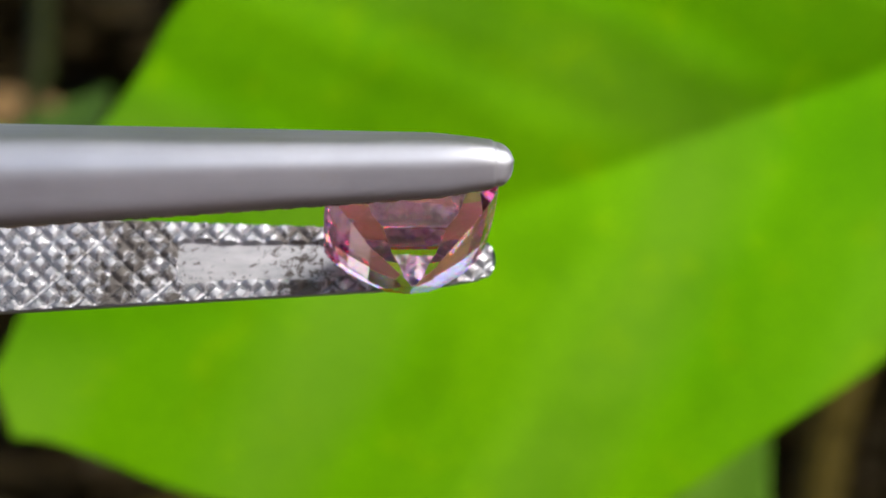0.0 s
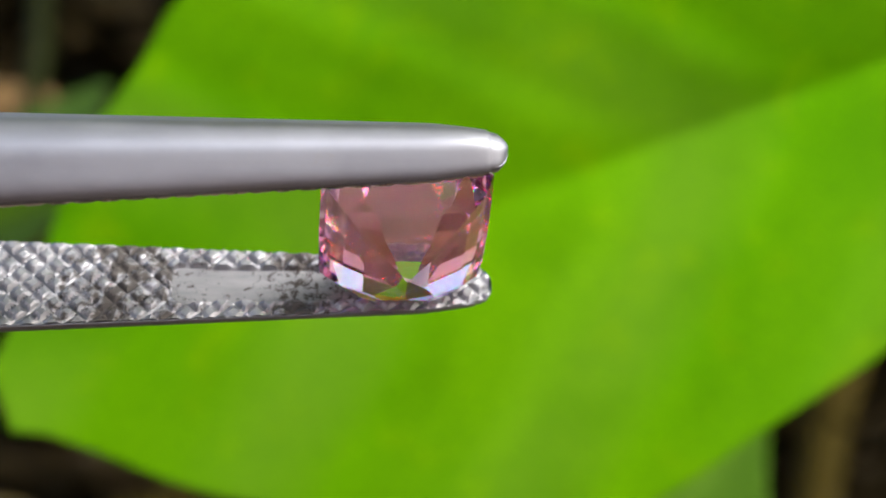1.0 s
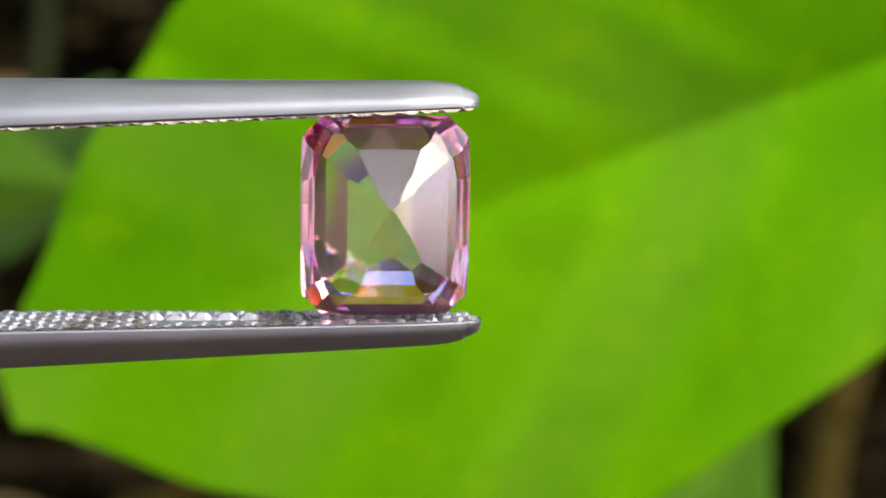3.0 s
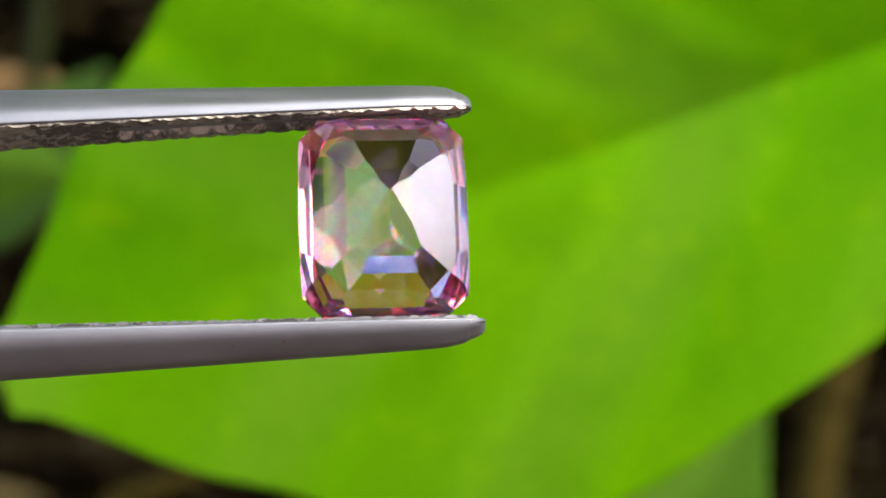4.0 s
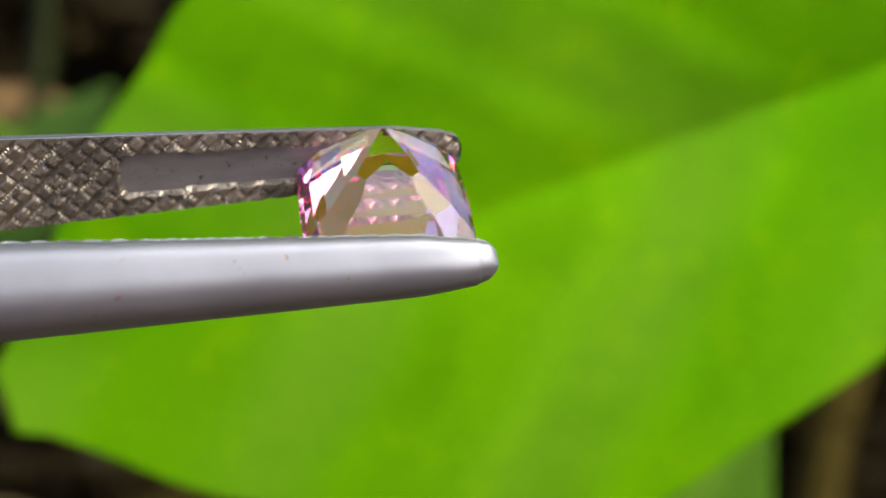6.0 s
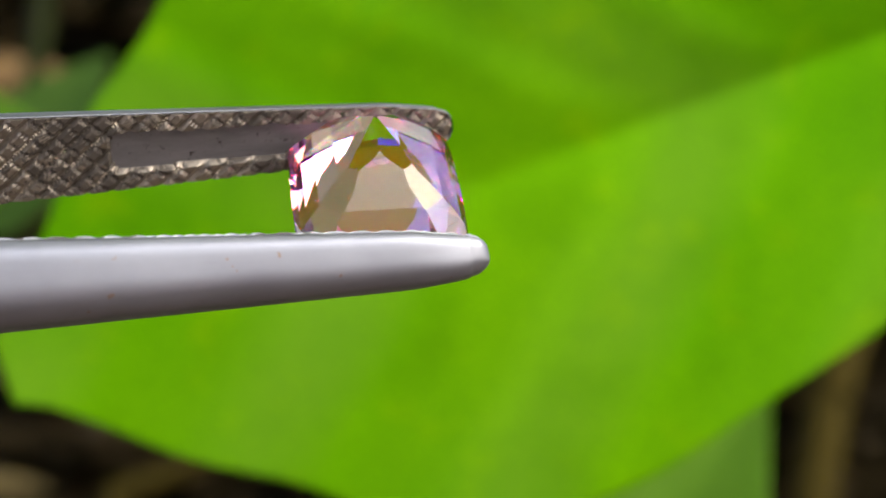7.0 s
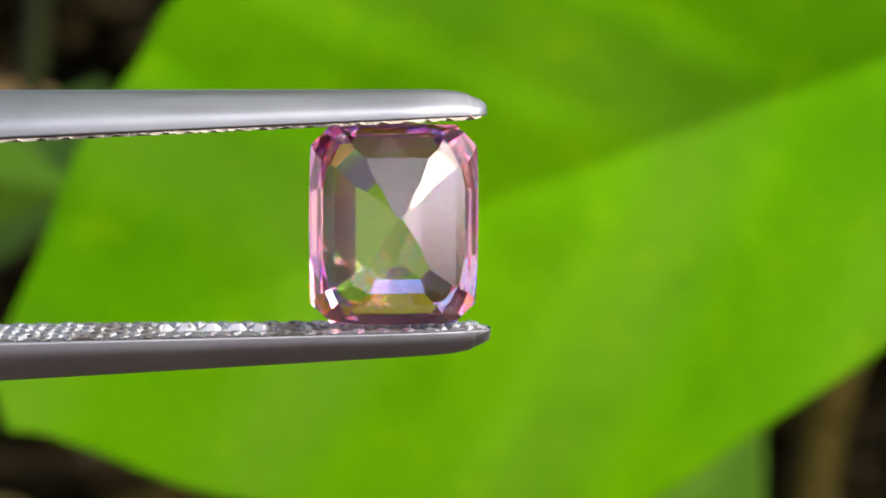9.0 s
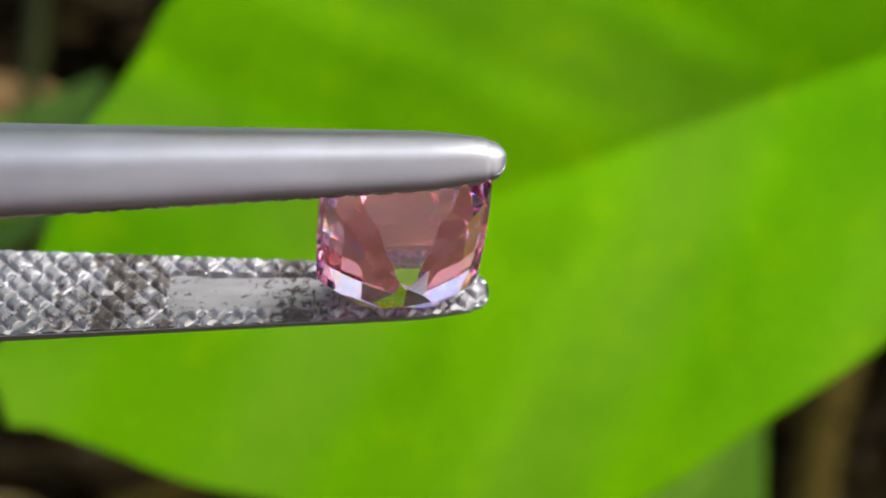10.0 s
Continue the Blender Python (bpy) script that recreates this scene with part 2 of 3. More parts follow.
def bed_and_path():
    """Humus in the planting bed, darkened to hold its shade; unseen zones of brown earth and pale paving before it, dry
    grass and a pale stone path beyond, coloured for reflections.
    """
    # bed soil, nearly black because its shade is put into the colour
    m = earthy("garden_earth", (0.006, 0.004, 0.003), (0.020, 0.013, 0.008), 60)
    nt = m.node_tree
    p = nt.nodes["Principled BSDF"]
    dark = p.inputs["Base Color"].links[0].from_socket
    # unseen ground near the lens, coloured to tint the undersides of the arms
    brown = ramp(nt, noise_tex(nt, coords(nt), 55, 6, 0.62), [(0.34, (0.034, 0.021, 0.014)), (0.52, (0.085, 0.056, 0.036)), (0.68, (0.16, 0.115, 0.09))])
    pale = ramp(nt, noise_tex(nt, coords(nt), 14, 6, 0.65), [(0.3, (0.30, 0.245, 0.245)), (0.7, (0.40, 0.335, 0.335))])
    c = nt.nodes.new("ShaderNodeTexCoord")
    wob = noise_tex(nt, coords(nt), 12, 4, 0.6)

    def above(value, limit):
        """1 where value, with a wobble, passes the limit."""
        ad = nt.nodes.new("ShaderNodeMath"); ad.operation = "MULTIPLY_ADD"; ad.inputs[1].default_value = 0.12
        nt.links.new(wob, ad.inputs[0])
        nt.links.new(value, ad.inputs[2])
        gt = nt.nodes.new("ShaderNodeMath"); gt.operation = "GREATER_THAN"; gt.inputs[1].default_value = limit + 0.06
        nt.links.new(ad.outputs[0], gt.inputs[0])
        return gt.outputs[0]

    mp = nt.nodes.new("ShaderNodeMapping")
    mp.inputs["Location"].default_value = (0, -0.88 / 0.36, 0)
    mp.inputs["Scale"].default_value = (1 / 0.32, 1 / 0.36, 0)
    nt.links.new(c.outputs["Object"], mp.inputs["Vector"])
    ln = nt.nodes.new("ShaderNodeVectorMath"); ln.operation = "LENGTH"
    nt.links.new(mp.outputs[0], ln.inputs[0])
    sep = nt.nodes.new("ShaderNodeSeparateXYZ")
    nt.links.new(c.outputs["Object"], sep.inputs[0])
    # unseen ground farther off, its tones picked for the gem's facets
    grass = ramp(nt, noise_tex(nt, coords(nt), 30, 6, 0.7), [(0.3, (0.1147, 0.1033, 0.0268)), (0.7, (0.2066, 0.1836, 0.0536))])
    stone = ramp(nt, noise_tex(nt, coords(nt), 25, 6, 0.65), [(0.3, (0.38, 0.38, 0.37)), (0.7, (0.52, 0.52, 0.50))])
    mirrored_olive = ramp(nt, noise_tex(nt, coords(nt), 25, 6, 0.65), [(0.3, (0.035, 0.038, 0.022)), (0.7, (0.065, 0.068, 0.04))])
    beyond = mix_colour(nt, above(sep.outputs["X"], -0.24), stone, grass)
    beyond = mix_colour(nt, above(sep.outputs["Y"], 0.52), mirrored_olive, beyond)
    mirrored_ground = mix_colour(nt, above(sep.outputs["Y"], -0.15), pale, mix_colour(nt, above(sep.outputs["Y"], 0.24), brown, beyond))
    nt.links.new(mix_colour(nt, above(ln.outputs["Value"], 1.0), dark, mirrored_ground), p.inputs["Base Color"])
    return m


STEEL = steel()
KNURL = knurled_steel("knurled_steel", 0.59, (0.224, 0.238, 0.268), (0.280, 0.297, 0.334))
# upper grip: more grime, plus the ground's brown reflection put into a tan base
GRIMY_TAN = knurled_steel("grimy_tan_knurled_steel", 0.55, (0.212, 0.195, 0.168), (0.285, 0.265, 0.232))
GEM = gem_glass()
GROOVE = groove_steel("specked_groove_steel", 0.13)
CLEAN_GROOVE = groove_steel("dull_groove_steel", 0.0)
LEAF = banded_leaf()
RIB = leaf_skin("leaf_rib", (0.13, 0.306, 0.0153), (0.1683, 0.3519, 0.0229), (1.1, 1.0, 0.6), 0.3, 0.4)
# undergrowth leaves, coloured nearly black to carry the shade among them
SHADED_LEAF = leaf_skin("shaded_leaf", (0.0142, 0.0108, 0.0054), (0.0305, 0.0238, 0.0118), (1.2, 1.1, 0.5), 0.2, 0.5)
MID_LEAF = leaf_skin("mid_leaf", (0.058, 0.142, 0.010), (0.088, 0.196, 0.017), (1.2, 1.1, 0.5), 0.3, 0.5)
DIM_LEAF = leaf_skin("dim_leaf", (0.030, 0.070, 0.012), (0.048, 0.100, 0.018), (1.2, 1.1, 0.5), 0.3, 0.5)
BUSH_LEAF = leaf_skin("bush_leaf", (0.060, 0.070, 0.010), (0.110, 0.115, 0.016), (1.2, 1.1, 0.5), 0.4, 0.6)
# a much darker stalk green, with the stem's shade in the colour
SHADED_STALK = leaf_skin("shaded_stalk", (0.007, 0.010, 0.002), (0.013, 0.018, 0.003), (1, 1, 1), 0.05, 0.6)
STALK = leaf_skin("green_stalk", (0.0612, 0.13, 0.0229), (0.0918, 0.1683, 0.0306), (1, 1, 1), 0.05, 0.5)
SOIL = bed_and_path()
# cloth of the added overhead sheet, its hue picked for the gem's facets
TINT_CANVAS = leaf_skin("tint_canvas", (0.195, 0.245, 0.012), (0.245, 0.295, 0.018), (1.0, 1.0, 0.7), 0.5, 0.8, 0.2)
BARK = earthy("brown_twig", (0.017, 0.0135, 0.0022), (0.029, 0.023, 0.004), 400, 0.85, 0.0004)
BROWN = earthy("brown_leaf", (0.050, 0.042, 0.018), (0.085, 0.070, 0.032), 120, 0.8, 0.0004)
DRY = earthy("dry_leaf", (0.15, 0.10, 0.045), (0.22, 0.15, 0.07), 120, 0.8, 0.0004)


# ---- building ----
def mesh_of(name, bm, mat, smooth=False):
    me = bpy.data.meshes.new(name)
    bm.normal_update()
    bm.to_mesh(me)
    bm.free()
    me.materials.append(mat)
    if smooth:
        me.polygons.foreach_set("use_smooth", [True] * len(me.polygons))
    return me


def part(name, bm, mat, parent, label="", smooth=False):
    ob = new(name, mesh_of(name, bm, mat, smooth))
    ob.parent = parent
    if label:
        tagged(ob, label)
    return ob


def loft(bm, rings, caps=True):
    """Skin closed rings of points, all of one length."""
    made = [[bm.verts.new(p) for p in ring] for ring in rings]
    n = len(made[0])
    for a, b in zip(made, made[1:]):
        for i in range(n):
            bm.faces.new((a[i], a[(i + 1) % n], b[(i + 1) % n], b[i]))
    if caps:
        bm.faces.new(list(reversed(made[0])))
        bm.faces.new(made[-1])
    return made


def tube(bm, line, radii, sides=10):
    rings = []
    line = [Vector(p) for p in line]
    for i, p in enumerate(line):
        d = (line[min(i + 1, len(line) - 1)] - line[max(i - 1, 0)]).normalized()
        u = d.cross(Vector((0.31, 0.95, 0.12))).normalized()
        v = d.cross(u)
        rings.append([p + radii[i] * (math.cos(a) * u + math.sin(a) * v)
                      for a in (2 * math.pi * k / sides for k in range(sides))])
    loft(bm, rings)


def curve_points(ctrl, n):
    """Catmull-Rom through the control points."""
    c = [Vector(p) for p in ctrl]
    c = [2 * c[0] - c[1]] + c + [2 * c[-1] - c[-2]]
    out = []
    segs = len(c) - 3
    for k in range(n + 1):
        f = k / n * segs
        i = min(int(f), segs - 1)
        t = f - i
        p0, p1, p2, p3 = c[i:i + 4]
        out.append(0.5 * (2 * p1 + (p2 - p0) * t + (2 * p0 - 5 * p1 + 4 * p2 - p3) * t * t
                          + (3 * p1 - p0 - 3 * p2 + p3) * t ** 3))
    return out


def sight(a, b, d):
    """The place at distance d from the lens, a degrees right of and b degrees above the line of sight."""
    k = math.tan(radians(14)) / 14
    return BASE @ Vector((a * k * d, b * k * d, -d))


# ---- the ground ----
def ground():
    bm = bmesh.new()
    n, near = 60, 1.2
    def place(i):
        f = 2 * i / n - 1
        return math.copysign(near * abs(f) + 400 * abs(f) ** 9, f)
    grid = []
    for i in range(n + 1):
        row = []
        for j in range(n + 1):
            x, y = place(i), place(j)
            z = 0.012 * noise.noise((x * 6, y * 6, 0)) if max(abs(x), abs(y)) < 3 else 0
            row.append(bm.verts.new((x, y, z)))
        grid.append(row)
    for i in range(n):
        for j in range(n):
            bm.faces.new((grid[i][j], grid[i + 1][j], grid[i + 1][j + 1], grid[i][j + 1]))
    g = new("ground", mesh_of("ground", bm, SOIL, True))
    return tagged(g, "garden ground, shade put into the dark bed soil, unseen zones coloured for reflections", "ground", kind="structure")


ground()


def awning():
    """A sheet of canvas on four posts over the bed and the lens; unseen, added to block sky and tint the gem."""
    top = new("awning")
    bm = bmesh.new()
    nx, ny = 24, 20
    sheet = []
    for i in range(nx + 1):
        row = []
        for j in range(ny + 1):
            y = -0.90 + 3.30 * j / ny
            half = 0.68 - 0.28 * min(1.0, max(0.0, (y - 0.5) / 1.3))
            x = -half + (half + 1.5) * i / nx
            sag = 0.06 * math.sin(math.pi * i / nx) * math.sin(math.pi * j / ny)
            row.append(bm.verts.new((x, y, 1.92 - sag + 0.008 * noise.noise((x * 3, y * 3, 7)))))
        sheet.append(row)
    for i in range(nx):
        for j in range(ny):
            bm.faces.new((sheet[i][j], sheet[i + 1][j], sheet[i + 1][j + 1], sheet[i][j + 1]))
    bmesh.ops.solidify(bm, geom=bm.faces[:], thickness=0.0015)
    part("canvas", bm, TINT_CANVAS, top, "sagging canvas sheet, unseen, added to tint reflections", True)
    for x, y in ((-0.66, -0.88), (1.48, -0.88), (-0.38, 2.38), (1.48, 2.38)):
        bm = bmesh.new()
        tube(bm, [(x, y, 1.94 * k / 12 - 0.01) for k in range(13)], [0.022 - 0.0005 * k for k in range(13)], 10)
        part("post", bm, BARK, top, "", True)
    return tagged(top, "unseen yellowish green awning on four posts, added to tint the gem's reflections", "awning", kind="structure")


awning()


# ---- leaves ----
def smooth_interp(x, xs, ys):
    """Monotone-ish cubic through a few widths."""
    i = max(0, min(len(xs) - 2, int(np.searchsorted(xs, x)) - 1))
    def slope(k):
        if k == 0 or k == len(xs) - 1:
            a, b = (0, 1) if k == 0 else (len(xs) - 2, len(xs) - 1)
            return (ys[b] - ys[a]) / (xs[b] - xs[a])
        return (ys[k + 1] - ys[k - 1]) / (xs[k + 1] - xs[k - 1])
    h = xs[i + 1] - xs[i]
    t = (x - xs[i]) / h
    return ((2 * t ** 3 - 3 * t ** 2 + 1) * ys[i] + (t ** 3 - 2 * t ** 2 + t) * h * slope(i)
            + (-2 * t ** 3 + 3 * t ** 2) * ys[i + 1] + (t ** 3 - t ** 2) * h * slope(i + 1))


def blade(length, widths_up, widths_low, stations, lift, nu=110, nv=44, thick=0.00035):
    """A leaf blade in metres: tip at the origin, midrib along x, lift(x, v) is its relief along z."""
    bm = bmesh.new()
    top, low = [], []
    for i in range(nu + 1):
        s = length * i / nu
        wu, wl = smooth_interp(s, stations, widths_up), smooth_interp(s, stations, widths_low)
        a, b = [], []
        for j in range(nv + 1):
            f = 2 * j / nv - 1
            v = f * (wu if f > 0 else wl)
            z = lift(s, v)
            a.append(bm.verts.new((s, v, z)))
            b.append(bm.verts.new((s, v, z - thick)))
        top.append(a)
        low.append(b)
    for i in range(nu):
        for j in range(nv):
            bm.faces.new((top[i][j], top[i + 1][j], top[i + 1][j + 1], top[i][j + 1]))
            bm.faces.new((low[i][j], low[i][j + 1], low[i + 1][j + 1], low[i + 1][j]))
    for i in range(nu):
        bm.faces.new((top[i][0], low[i][0], low[i + 1][0], top[i + 1][0]))
        bm.faces.new((top[i][nv], top[i + 1][nv], low[i + 1][nv], low[i][nv]))
    for j in range(nv):
        bm.faces.new((top[0][j], top[0][j + 1], low[0][j + 1], low[0][j]))
        bm.faces.new((top[nu][j], low[nu][j], low[nu][j + 1], top[nu][j + 1]))
    return bm


def frame_at(origin, along, up_hint):
    """A pose with x along the midrib and z toward the lens side."""
    x = Vector(along).normalized()
    y = Vector(up_hint)
    y = (y - x * y.dot(x)).normalized()
    z = x.cross(y)
    m = Matrix((x, y, z)).transposed().to_4x4()
    m.translation = origin
    return m


CAM_R = BASE.to_3x3()


def main_lift(s, v):
    a = abs(v)
    f = min(1.0, max(0.0, (s - 0.004) / 0.066))
    z = 0.0066 * (1 - math.exp(-a / 0.011)) * f * f * (3 - 2 * f)
    if v > 0:
        z -= 6.0 * max(0.0, a - 0.011) ** 2
    else:
        z += 4.2 * max(0.0, a - 0.010) ** 2
    q = (s + 1.05 * a - 0.0616) / 0.014 * 2 * math.pi
    z += 0.00010 * (math.sin(q) - 0.4 * math.sin(2 * q)) * min(1, a / 0.005) * min(1.0, max(0.0, (s + a - 0.02) / 0.02))
    z += 0.0003 * noise.noise((s * 45, v * 45, 2.0))
    # the tip bends back a little
    return z - 0.9 * max(0.0, 0.046 - s) ** 2


def broad_leaf_plant():
    dist = 0.125
    k = dist / 0.140
    base = new("leafy_plant")
    foot = Vector((0.16, 0.26, 0.0))
    base.matrix_world = Matrix.Translation(foot)
    st = [v * k * MM for v in (0, 2.5, 4.7, 7.3, 10.8, 13.8, 19.5, 24.4, 34, 44, 56, 67, 75, 80.5, 84)]
    up = [v * k * MM for v in (1.5, 3.6, 5.9, 8.5, 12.7, 15.9, 19.7, 23.7, 27.0, 27.5, 26, 22, 16, 9, 1)]
    lo = [v * k * MM for v in (3.7, 4.8, 6.5, 8.7, 11.8, 14.0, 17.4, 21.3, 25.4, 25.8, 23.0, 20.4, 17.0, 10, 1)]
    along = CAM_R @ Vector((0.939, 0.343, 0.0))
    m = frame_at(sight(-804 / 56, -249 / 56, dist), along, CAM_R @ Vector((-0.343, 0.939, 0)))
    def relief(s, v):
        return k * main_lift(s / k, v / k)
    inv = base.matrix_world.inverted()
    leaf = part("leaf_blade", blade(0.084 * k, up, lo, st, relief, 150, 80), LEAF, base,
                "broad bright green leaf blade lit by the sun", True)
    leaf.matrix_local = inv @ m
    bm = bmesh.new()
    pts = [(0.084 * k * i / 40, 0, relief(0.084 * k * i / 40, 0) - 0.0011) for i in range(41)]
    tube(bm, pts, [0.0002 + 0.0007 * i / 40 for i in range(41)], 8)
    rib = part("midrib", bm, RIB, leaf, "pale raised midrib", True)
    # the stalk bends from the leaf's base down to the soil
    end = inv @ (m @ Vector((0.084 * k, 0, 0)))
    bm = bmesh.new()
    line = curve_points([end + Vector((-0.002, 0, 0.0)), end + Vector((0.02, 0.012, -0.006)), (end + Vector((0.03, 0.03, -0.09))),
                         Vector((0.01, 0.01, 0.08)), Vector((0, 0, -0.01))], 40)
    tube(bm, line, [0.0013 + 0.0014 * i / 40 for i in range(41)], 10)
    part("stalk", bm, STALK, base, "green leaf stalk", True)
    return tagged(base, "plant with one broad bright green sunlit leaf", "plant")


broad_leaf_plant()


def small_plant(a, b, d, lean, length, width, mat, label, foot_shift=(0.02, 0.03), up=(0, 1, 0.3)):
    """A single-leafed plant behind: tip of the leaf at (a, b, d) of the line of sight, running along lean in the camera's axes."""
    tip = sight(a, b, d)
    along = CAM_R @ Vector(lean)
    m = frame_at(tip, along, CAM_R @ Vector(up))
    end = m @ Vector((length, 0, 0))
    base = new("background_plant")
    base.matrix_world = Matrix.Translation((end.x + foot_shift[0], end.y + foot_shift[1], 0))
    inv = base.matrix_world.inverted()
    st = [length * f for f in (0, 0.08, 0.25, 0.5, 0.75, 0.93, 1)]
    ws = [width * f for f in (0.03, 0.22, 0.62, 1.0, 0.85, 0.4, 0.04)]
    def lift(s, v):
        return 0.25 * abs(v) - 5 * v * v + 0.0012 * noise.noise((s * 40, v * 40, a))
    leaf = part("leaf_blade", blade(length, ws, ws, st, lift, 50, 20), mat, base, "", True)
    leaf.matrix_local = inv @ m
    e = inv @ end
    bm = bmesh.new()
    line = curve_points([e, e * 0.6 + Vector((0.0, 0.0, 0.01)), Vector((0, 0, e.z * 0.3)), Vector((0, 0, -0.01))], 24)
    tube(bm, line, [0.001 + 0.0012 * k / 24 for k in range(25)], 8)
    part("stalk", bm, STALK, base, "", True)
    return tagged(base, label, "plant")


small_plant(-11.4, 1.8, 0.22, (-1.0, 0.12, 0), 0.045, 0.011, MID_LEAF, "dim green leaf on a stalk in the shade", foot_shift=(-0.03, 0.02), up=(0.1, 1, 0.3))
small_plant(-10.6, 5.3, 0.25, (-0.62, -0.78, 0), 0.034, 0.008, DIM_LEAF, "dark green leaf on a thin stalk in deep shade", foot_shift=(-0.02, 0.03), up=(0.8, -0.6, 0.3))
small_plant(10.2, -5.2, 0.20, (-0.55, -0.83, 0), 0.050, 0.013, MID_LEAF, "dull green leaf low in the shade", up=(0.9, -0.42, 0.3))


def twig(ctrl, r0, r1, label, mat=None):
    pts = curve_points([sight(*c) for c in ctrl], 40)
    foot = pts[-1].copy()
    foot.z = -0.01
    pts = pts + [pts[-1].lerp(foot, 0.5), foot]
    ob_pose = Matrix.Translation((foot.x, foot.y, 0))
    bm = bmesh.new()
    inv = ob_pose.inverted()
    n = len(pts)
    line = [inv @ p + 0.0008 * Vector((noise.noise((k * .4, 1, 0)), noise.noise((k * .4, 5, 0)), 0)) for k, p in enumerate(pts)]
    tube(bm, line, [r0 + (r1 - r0) * k / (n - 1) for k in range(n)], 10)
    ob = new("twig", mesh_of("twig", bm, mat or BARK, True))
    ob.matrix_world = ob_pose
    return tagged(ob, label, "twig")


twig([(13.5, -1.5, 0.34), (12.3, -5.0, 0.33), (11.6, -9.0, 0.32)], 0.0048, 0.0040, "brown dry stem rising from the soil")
twig([(-12.7, 9.5, 0.42), (-12.9, 5.0, 0.41), (-14.9, -1.0, 0.40)], 0.0022, 0.003, "green stem, its shade put into a dark colour", SHADED_STALK)
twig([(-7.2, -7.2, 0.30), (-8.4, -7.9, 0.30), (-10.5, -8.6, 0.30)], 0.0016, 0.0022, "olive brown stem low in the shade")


def dry_leaf(a, b, d, along, length, width, label, mat):
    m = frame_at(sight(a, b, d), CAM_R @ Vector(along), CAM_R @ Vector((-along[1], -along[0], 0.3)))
    st = [length * f for f in (0, 0.1, 0.3, 0.6, 0.85, 1)]
    ws = [width * f for f in (0.05, 0.4, 0.8, 1.0, 0.6, 0.05)]
    bm = blade(length, ws, ws, st, lambda s, v: 0.3 * abs(v) + 0.001 * math.sin(s * 300), 24, 10)
    ob = new("dry_leaf", mesh_of("dry_leaf", bm, mat, True))
    ob.matrix_world = m
    return tagged(ob, label, "leaf")


dry_leaf(-11.5, 4.3, 0.50, (-1, 0.08, 0), 0.034, 0.0062, "withered beige leaf caught in the undergrowth", DRY)
dry_leaf(-12.4, -8.6, 0.42, (-1, 0.12, 0), 0.030, 0.0036, "withered brown leaf low in the shade", BROWN)


def leaf_mass(name, spots, sizes, mat, label, seed):
    """Many small pointed leaves at the given spots, as one mass."""
    rng = random.Random(seed)
    verts, faces = [], []
    shape = ((-1, 0, 0), (-0.35, 0.42, 0.1), (0.35, 0.38, 0.1), (1, 0, -0.15), (0.35, -0.38, 0.1), (-0.35, -0.42, 0.1), (-0.35, 0, -0.05), (0.35, 0, -0.05))
    for c in spots:
        size = rng.uniform(*sizes)
        turn = Euler((rng.uniform(-1.0, 1.0), rng.uniform(-0.7, 0.7), rng.uniform(0, 6.28))).to_matrix()
        base = len(verts)
        for p in shape:
            verts.append(Vector(c) + turn @ (Vector(p) * size))
        for f in ((0, 6, 1), (1, 6, 7, 2), (2, 7, 3), (0, 5, 6), (5, 4, 7, 6), (4, 3, 7)):
            faces.append([base + i for i in f])
    me = bpy.data.meshes.new(name)
    me.from_pydata(verts, [], faces)
    me.materials.append(mat)
    return tagged(new(name, me), label, "plants", kind="stuff")


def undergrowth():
    """A shrub on the bed behind the plant, the shade in it put into its leaf colour."""
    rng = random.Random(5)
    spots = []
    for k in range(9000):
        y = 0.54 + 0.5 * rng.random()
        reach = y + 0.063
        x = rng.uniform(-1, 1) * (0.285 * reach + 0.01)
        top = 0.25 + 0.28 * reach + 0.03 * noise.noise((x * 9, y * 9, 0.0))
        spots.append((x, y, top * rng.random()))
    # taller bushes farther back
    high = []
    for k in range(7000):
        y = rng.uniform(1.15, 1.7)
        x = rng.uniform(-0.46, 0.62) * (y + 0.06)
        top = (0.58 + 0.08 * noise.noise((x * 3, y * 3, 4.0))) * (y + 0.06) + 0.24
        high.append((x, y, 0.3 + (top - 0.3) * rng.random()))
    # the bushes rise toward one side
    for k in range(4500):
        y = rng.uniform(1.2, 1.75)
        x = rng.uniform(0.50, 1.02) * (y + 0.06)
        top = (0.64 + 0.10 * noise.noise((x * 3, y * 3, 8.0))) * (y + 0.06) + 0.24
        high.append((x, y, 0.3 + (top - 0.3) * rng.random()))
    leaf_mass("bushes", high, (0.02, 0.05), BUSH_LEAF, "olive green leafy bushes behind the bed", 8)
    leaf_mass("undergrowth", spots, (0.012, 0.032), SHADED_LEAF, "undergrowth of small leaves on the soil, shade put into their dark colour", 6)


undergrowth()


# ---- tweezers ----
HALF_GAP = 3.583


def half_width(s):
    """Half the width of an arm, s mm along it from the gem."""
    w = 1.209 - 0.0469 * s
    return w if s > -60 else 4.02 + 0.004 * (-60 - s)


def bulge(s):
    """How far the rounded back of an arm stands off its gripping face."""
    d = 1.200 - 0.0421 * s - 0.16
    return d if s > -30 else max(1.5, 2.30 - 0.012 * (-30 - s))


def rounded_end(s, tip, run):
    f = min(1.0, max(0.0, (s - (tip - run)) / run))
    return math.sqrt(max(0.0, 1 - f ** 2.4))


def nose(s, tip):
    """A small step down where the worn end of an arm begins."""
    f = min(1.0, max(0.0, (s - tip + 0.72) / 0.12))
    return 1 - 0.07 * f * f * (3 - 2 * f)


